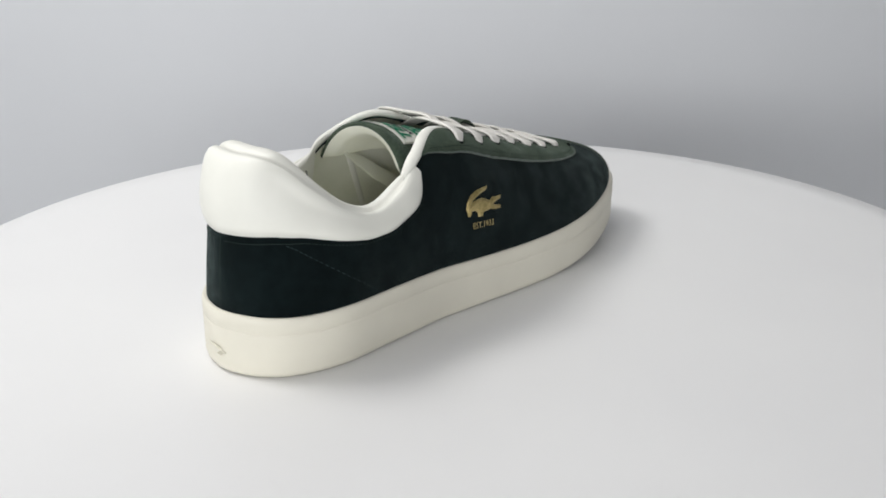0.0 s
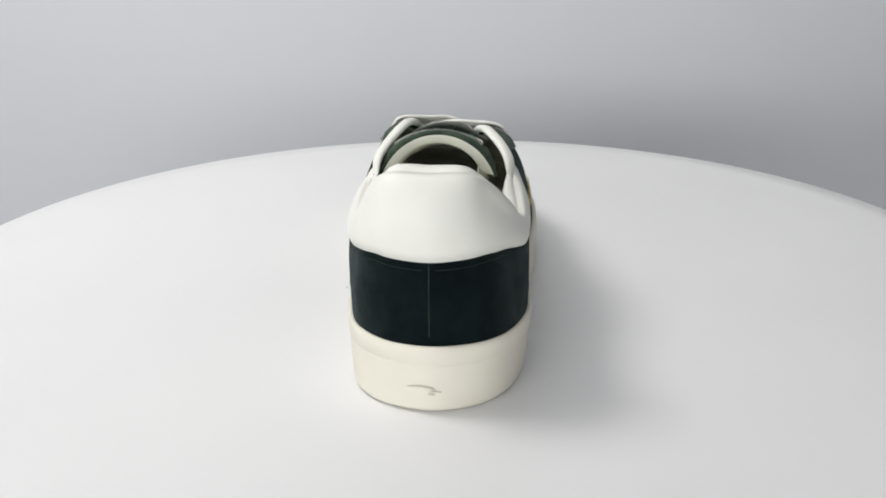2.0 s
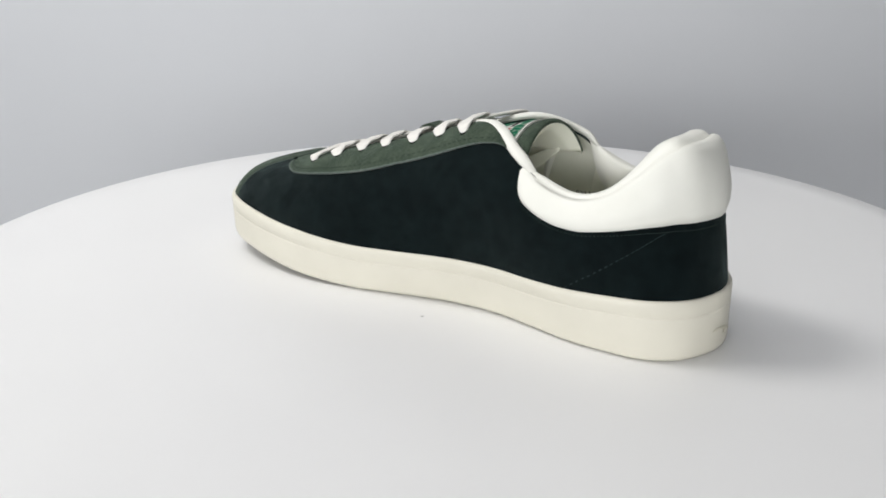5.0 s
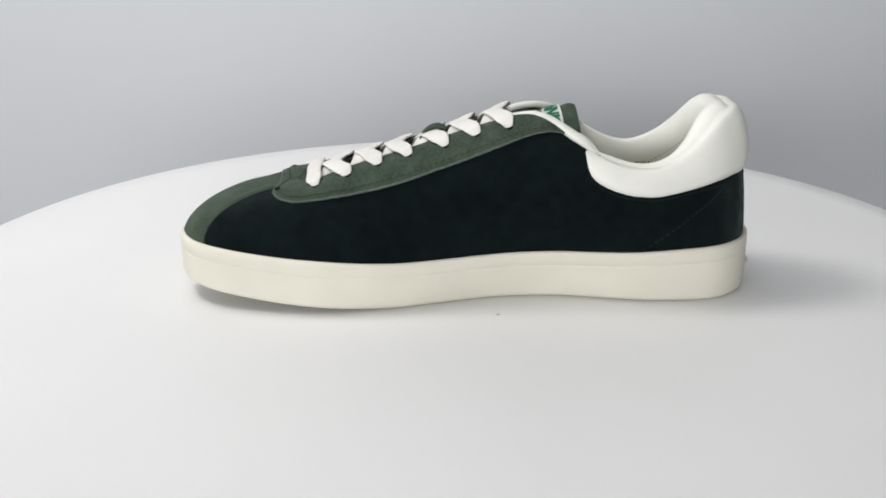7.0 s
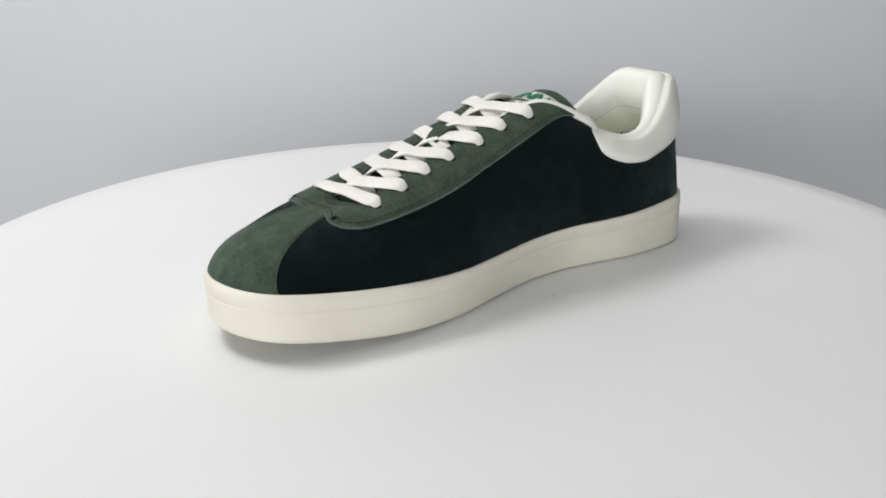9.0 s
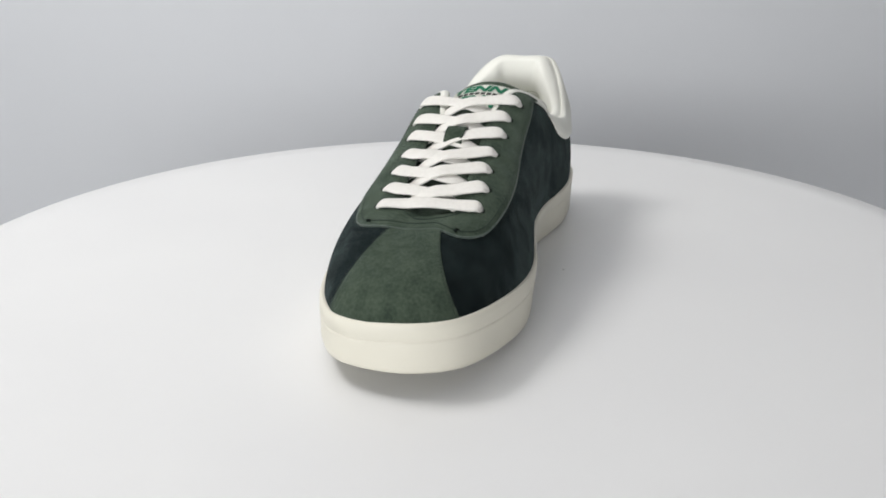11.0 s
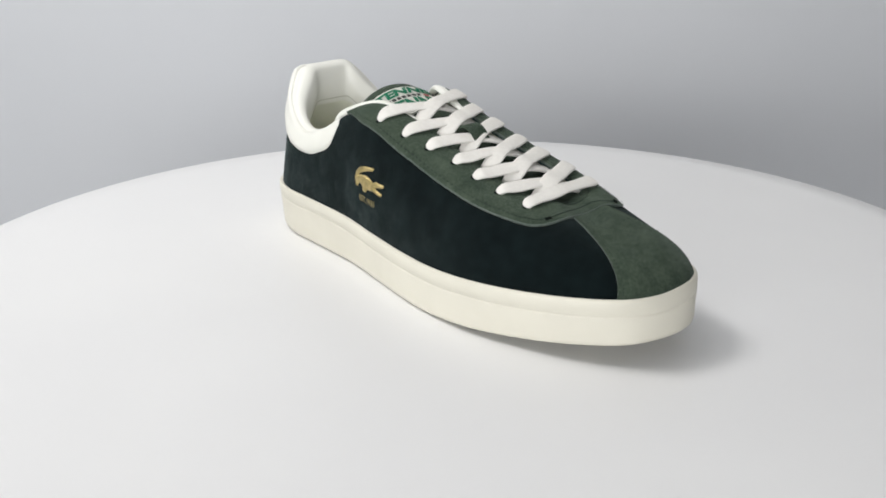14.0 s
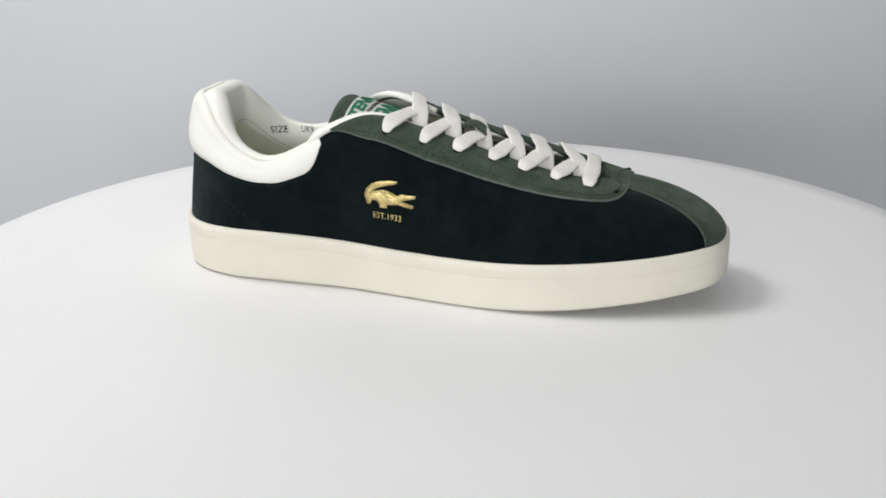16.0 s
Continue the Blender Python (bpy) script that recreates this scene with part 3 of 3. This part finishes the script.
    def on_wall(p):
        d = (inner[:, 0] - p[0]) ** 2 + (inner[:, 2] - p[2]) ** 2 + np.where(inner[:, 1] < 5, 1e6, 0)
        best = np.argsort(d)[:6]
        w = 1 / (d[best] + 1.0)
        return np.array([p[0], float((inner[best, 1] * w).sum() / w.sum()) - 2.0, p[2]])
    for text, x, width in (("SIZE", -105, 9.0), ("UK9", -90, 7.5), ("43", -77, 4.5)):
        words(text, (x, 0, 66.4), (1, 0, -0.05), (0, 0, 1), 3.7, width * 0.92, INK, ob, on_wall, 0, "black size print")
    # narrow off-white rim up the throat's top edge on both sides
    for side in (1, -1):
        secs = []
        for s in s_range(6.05, 8.95, 52):
            q = s if side > 0 else ROWS - s
            e, n = upper(q, 0.985), normal(q, 0.985)
            t = spline(OPENING, q + 0.05) - spline(OPENING, q - 0.05)
            t /= np.linalg.norm(t)
            w = np.cross(t, n)
            w = w if w @ (np.array([e[0], 4, e[2]]) - e) > 0 else -w
            grow = smooth(5.9, 6.9, s)
            r = 1.7 * grow * (1 - 0.35 * smooth(8.4, 8.95, s))
            c = e + n * (0.5 - 2.4 * (1 - grow)) + w * 0.9
            secs.append([c + n * (r * math.cos(a * math.pi / 5)) + w * (1.65 * r * math.sin(a * math.pi / 5)) for a in range(10)])
        sweep_rows("collar_rim", secs, OFF_WHITE, shoe, "", False, True, True)
    return ob


def tongue_point(f, b, out=0.0):
    """f: 0 at the throat's front to 1 at the tip; b: -1 to 1 across."""
    path = [(74, 9, 52), (48, 6.5, 59.5), (20, 4.5, 67), (-10, 3.5, 75), (-36, 4, 82.5), (-50, 5, 86.5), (-59.5, 5, 90)]
    c = spline(path, f * (len(path) - 1), False)
    w = ramp(f, [(0, 15), (0.5, 20), (0.75, 23), (1, 26)])
    drop = ramp(f, [(0, 3), (0.5, 7), (0.75, 13), (1, 19)])
    a = b * 1.25
    return np.array([c[0] - 2.5 * abs(b) ** 2 * f, c[1] + (w + out) * math.sin(a) / math.sin(1.25), c[2] + out - (drop) * (1 - math.cos(a)) / (1 - math.cos(1.25))])


def build_tongue(shoe):
    nf, nb = 40, 24
    verts, faces, flags = [], [], []
    for layer in (0, 1):
        for i in range(nf + 1):
            for j in range(nb + 1):
                f, b = i / nf, -1 + 2 * j / nb
                edge = smooth(1.0, 0.93, f) * smooth(1.0, 0.86, abs(b))
                pad = 0.6 + 1.6 * edge
                verts.append(tongue_point(f, b, pad if layer == 0 else -pad - 1.5 * edge * smooth(0.5, 0.9, f)) * MM)
    m, base = nb + 1, (nf + 1) * (nb + 1)
    for i in range(nf):
        for j in range(nb):
            a = i * m + j
            faces += [(a, a + 1, a + m + 1, a + m), (base + a, base + a + m, base + a + m + 1, base + a + 1)]
            flags += [0, int(i < nf)]
    for i in range(nf):
        for j in (0, nb):
            a = i * m + j
            faces.append((a, a + m, base + a + m, base + a))
            flags.append(0)
    for j in range(nb):
        for a in (j, nf * m + j):
            faces.append((a, a + 1, base + a + 1, base + a))
            flags.append(0)
    tongue = solid("tongue", verts, faces, GREEN_SUEDE, shoe, "moss green tongue with a cream lining", True, (LINING, flags))

    def patch(name, f0, f1, b0, b1, lift, mat, parent, thick=0.7, skew=0.0, n=6, label=""):
        v, fc = [], []
        for h in (lift, lift - thick):
            for i in range(n + 1):
                for j in range(n + 1):
                    f, b = f0 + (f1 - f0) * i / n, b0 + (b1 - b0) * j / n + skew * (i / n - 0.5)
                    v.append(tongue_point(f, b, 2.2 + h) * MM)
        w, o = n + 1, (n + 1) ** 2
        for i in range(n):
            for j in range(n):
                a = i * w + j
                fc += [(a, a + 1, a + w + 1, a + w), (o + a, o + a + w, o + a + w + 1, o + a + 1)]
            for a, d in ((i, 1), (n * w + i, 1), (i * w, w), (i * w + n, w)):
                fc.append((a, a + d, o + a + d, o + a))
        return solid(name, v, fc, mat, parent, label, False)

    label = patch("label", 0.60, 0.862, -0.62, 0.62, 1.0, LABEL_CLOTH, tongue, 1.0, 0, 12, "white woven label with green stripes")
    for f0, f1 in ((0.608, 0.703), (0.752, 0.846)):
        flat, tris = letters("TENNIS", 0.05)
        pts = [tongue_point(f0 + (f1 - f0) * v, -0.57 + 1.08 * u + 0.05 * (v - 0.5), 3.5) for u, v in flat]
        solid("lettering", [p * MM for p in pts], tris, LABEL_GREEN, label, "green woven letters", False)
    for i in range(7):
        patch("word_bar", 0.716, 0.739, -0.44 + 0.095 * i, -0.375 + 0.095 * i, 1.25, INK, label, 0.3, 0, 2)
    patch("emblem_bar", 0.716, 0.739, 0.27, 0.37, 1.25, LABEL_RED, label, 0.3, 0, 3)
    # cream gusset bands that tie the tongue to the sides of the foot
    for side in (1, -1):
        start = tongue_point(0.86, 0.8 * side, -3.5)
        pts = [start, start + np.array([14, 2.0 * side, -9]), np.array([-22, 5 + 20 * side, 52]), np.array([2, 5 + 24 * side, 42]), np.array([30, 5 + 27 * side, 34])]
        ups = [np.array([0.2, -1.0 * side, 0.5])] * len(pts)
        ribbon("gusset_band", pts, ups, 9.0, 1.2, LINING, tongue, "cream elastic gusset band", 6, False)
    # lace keeper: a strap over the laces, its ends turned down to the tongue
    secs = []
    for i in range(13):
        f = i / 12
        x = 3 + 15 * f
        z = ridge(x, 4.5) + 7.1 * max(0.0, math.sin(math.pi * f)) ** 0.4 - 2.5
        secs.append([(x, 4.3 - 4.6, z), (x, 4.3 + 4.6, z + 0.2), (x, 4.3 + 4.6, z + 1.4), (x, 4.3 - 4.6, z + 1.2)])
    sweep_rows("lace_keeper", secs, GREEN_SUEDE, tongue, "moss green lace keeper strap", False, True, True).data.set_sharp_from_angle(angle=radians(40))
    return tongue


# the eyelets, as the heights and places of the seven rows on the outer and the inner side
EYELETS = [(-28, -22, 75.5, -27.5, 24.5, 81), (-11.5, -20.5, 71.5, -13.5, 24.5, 77), (5.5, -18.5, 67.5, 3.5, 25.5, 72.2), (22, -18.5, 65.2, 19.5, 26.5, 67.8), (37, -18, 61.5, 35, 28, 64), (52.5, -16.5, 57, 50, 30, 60), (69, -14, 52, 64.5, 31.5, 54.8)]


def build_laces(shoe, stay):
    spots = {}
    for r, (xl, yl, zl, xm, ym, zm) in enumerate(EYELETS):
        for side, at in ((-1, (xl, yl, zl)), (1, (xm, ym, zm))):
            s, k = snap(at, (1, 1, 1))
            spots[r, side] = (s, k)
            p, n = upper(s, k), normal(s, k)
            t = upper(s + 0.05, k) - p
            t /= np.linalg.norm(t)
            w = np.cross(n, t)
            ring = [(p + n * h + (t * math.cos(a * math.pi / 6) + w * math.sin(a * math.pi / 6)) * 1.6) * MM for h in (1.62, 0.9) for a in range(12)]
            # no hole is cut: a near-black disc paints the shade inside it
            solid("eyelet", ring, [tuple(range(12)), tuple(range(23, 11, -1))] + [(i, (i + 1) % 12, 12 + (i + 1) % 12, 12 + i) for i in range(12)], HOLE_SHADE_AND_KNOT, stay, "", False)
    rng = random.Random(4)
    up = np.array([0.30, 0, 1.0])
    up /= np.linalg.norm(up)

    def strand(a, b, lifts, width):
        """A lace from the eyelet a towards the eyelet b; lifts: (share of the way, height over the facings)."""
        pa, pb, na, nb = upper(*a), upper(*b), normal(*a), normal(*b)
        pts, ups = [], []
        sway = rng.uniform(-1.0, 1.0)
        for f, lift in lifts:
            x, y = pa[0] + (pb[0] - pa[0]) * f, pa[1] + (pb[1] - pa[1]) * f
            x += sway * math.sin(math.pi * f)
            n = na * (1 - smooth(0.1, 0.42, f)) + nb * smooth(0.58, 0.9, f) + up * smooth(0.1, 0.42, f) * (1 - smooth(0.58, 0.9, f))
            n /= np.linalg.norm(n)
            pts.append(np.array([x, y, ridge(x, y)]) + n * lift)
            ups.append(n)
        ribbon("lace_strand", pts, ups, width, 1.6, LACE_WHITE, shoe, "", 5, len(lifts) < 9)

    for r in range(6):
        for side in (-1, 1):
            top = 1.5 if side > 0 else 0.0
            low = 0.8 if r == 2 else 1.0
            way = [(0.0, 0.9), (0.07, 2.9), (0.18, 3.3), (0.32, 3.2), (0.48, (2.4 + top) * low), (0.63, (1.2 + 0.7 * top) * low), (0.76, -0.9), (0.88, -3.2)]
            strand(spots[r, side], spots[r + 1, -side], way, 8.3 + rng.uniform(-0.4, 0.4))
    way = [(0.0, 0.9), (0.05, 2.9), (0.15, 3.3), (0.3, 3.6), (0.5, 3.6), (0.7, 3.6), (0.85, 3.3), (0.95, 2.9), (1.0, 0.9)]
    strand(spots[6, -1], spots[6, 1], way, 7.6)


def build_marks(shoe):
    """The gold emblem, drawn as plain shapes, and the words under it."""
    cx, cz = -22.5, 51.0
    tail = [(3.9, 8.9), (0, 9.0), (-5, 8.6), (-9.5, 7), (-12.2, 4), (-13, 1), (-12.5, -0.8), (-9.4, 0.2), (-8.9, 3.5), (-6, 5.0), (-2, 6.4), (2.5, 7.2)]
    body = [(-12.3, -0.6), (-11.8, -3.2), (-10.2, -3.6), (-8.9, -1.3), (-6.5, -1.6), (-5.2, -3.2), (-5, -5.1), (-1.5, -5.1), (-1.2, -3.5), (3.9, -3.1), (7.7, -4.1), (11.6, -4.6), (12.1, -3.1), (7.2, -1.6), (6.3, -1.0),
            (7.7, -0.6), (12.6, 0.4), (13, 1.9), (8, 2.2), (6.3, 2.6), (3.9, 1.4), (2, 2.4), (-1, 3.7), (-4, 4.0), (-8.7, 3.3), (-11, 1.5)]

    def rim_distance(poly, x, y):
        best = 9.0
        for (ax, ay), (bx, by) in zip(poly, poly[1:] + poly[:1]):
            f = min(max(((x - ax) * (bx - ax) + (y - ay) * (by - ay)) / ((bx - ax) ** 2 + (by - ay) ** 2), 0), 1)
            best = min(best, math.hypot(x - ax - f * (bx - ax), y - ay - f * (by - ay)))
        return best
    for name, poly in (("emblem_tail", tail), ("emblem_body", body)):
        bm = bmesh.new()
        bm.faces.new([bm.verts.new((x, y, 0)) for x, y in poly])
        bm.normal_update()
        bmesh.ops.triangulate(bm, faces=bm.faces[:], ngon_method="EAR_CLIP")
        for _ in range(3):
            bmesh.ops.subdivide_edges(bm, edges=[e for e in bm.edges if e.calc_length() > 0.7], cuts=1, use_grid_fill=True)
            bmesh.ops.triangulate(bm, faces=bm.faces[:])
        flat = [(v.co.x, v.co.y) for v in bm.verts]
        bm.verts.index_update()
        faces = [tuple(v.index for v in f.verts) for f in bm.faces]
        bm.free()
        # raised like a pressed foil badge, with rows of scales along the back
        pts = []
        for x, y in flat:
            d = rim_distance(poly, x, y)
            scales = 0.16 * math.cos(2.6 * (x + 0.5 * y)) * math.cos(2.6 * y) * smooth(0.3, 0.9, d)
            pts += lay([(cx + x, -37, cz + 0.96 * y)], 0.35 + 0.75 * smooth(0.0, 1.1, d) + scales, -1)
        solid(name, [p * MM for p in pts], faces, GOLD, shoe, "gold foil emblem on the outer side" if name == "emblem_body" else "")
    words("EST.1933", (-23.8, -38, 41.9), (1, 0, -0.08), (0, 0, 1), 3.0, 14.5, GOLD, shoe, -1, 0.5, "gold foil lettering")


def letters(text, bold=0.0):
    """The flat letters of a word, its width and height both scaled to 1, and their faces."""
    cu = bpy.data.curves.new("lettering", "FONT")
    cu.body, cu.size, cu.resolution_u = text, 1.0, 2
    cu.offset = bold
    tmp = bpy.data.objects.new("lettering", cu)
    scene.collection.objects.link(tmp)
    me = bpy.data.meshes.new_from_object(tmp.evaluated_get(bpy.context.evaluated_depsgraph_get()))
    bpy.data.objects.remove(tmp)
    bpy.data.curves.remove(cu)
    xs, ys = [v.co.x for v in me.vertices], [v.co.y for v in me.vertices]
    flat = [((x - min(xs)) / (max(xs) - min(xs)), (y - min(ys)) / (max(ys) - min(ys))) for x, y in zip(xs, ys)]
    faces = [tuple(f.vertices) for f in me.polygons]
    bpy.data.meshes.remove(me)
    return flat, faces


def words(text, at, along, upward, height, width, mat, parent, near, lift, label=""):
    """Letters laid on the shoe's side, or on the wall that near() gives."""
    flat, faces = letters(text)
    a, u = np.array(along, float), np.array(upward, float)
    a, u = a / np.linalg.norm(a), u / np.linalg.norm(u)
    pts = [np.array(at) + a * (x - 0.5) * width + u * (y - 0.5) * height for x, y in flat]
    pts = [near(p) for p in pts] if callable(near) else lay(pts, lift, near)
    return solid("lettering", [p * MM for p in pts], faces, mat, parent, label, False)


def sneaker():
    shoe = tagged(new("sneaker"), "low dark green suede sneaker, off-white laces, cream sole, on a turntable", "sneaker")
    build_sole(shoe)
    build_upper(shoe)
    build_toe_cap(shoe)
    stay = build_eyestay(shoe)
    build_collar(shoe)
    build_tongue(shoe)
    build_laces(shoe, stay)
    build_marks(shoe)
    return shoe


def dust_speck():
    """A grain of grey lint that lies on the plate beside the shoe and turns with it."""
    bm = bmesh.new()
    bmesh.ops.create_icosphere(bm, subdivisions=2, radius=1.0)
    rng = random.Random(2)
    for v in bm.verts:
        v.co = Vector((v.co.x * 1.0 * rng.uniform(0.7, 1.1), v.co.y * 0.5 * rng.uniform(0.7, 1.1), v.co.z * 0.3 + 0.25)) * MM
    me = bpy.data.meshes.new("dust_speck")
    bm.to_mesh(me)
    bm.free()
    me.materials.append(LINT)
    return tagged(new("dust_speck", me), "tiny grey speck of lint lying on the white plate", "lint")


studio()
plate = turntable()
speck = dust_speck()
shoe = sneaker()


def motions():
    turn = [(i * 0.5, pose(0, 0, 0, 0, 0, spin(i * 0.5))) for i in range(33)]
    walk(plate, turn)
    walk(shoe, turn)
    walk(speck, [(t, m @ pose(-21 * MM, 54 * MM, 0, 0, 0, 25)) for t, m in turn])


motions()
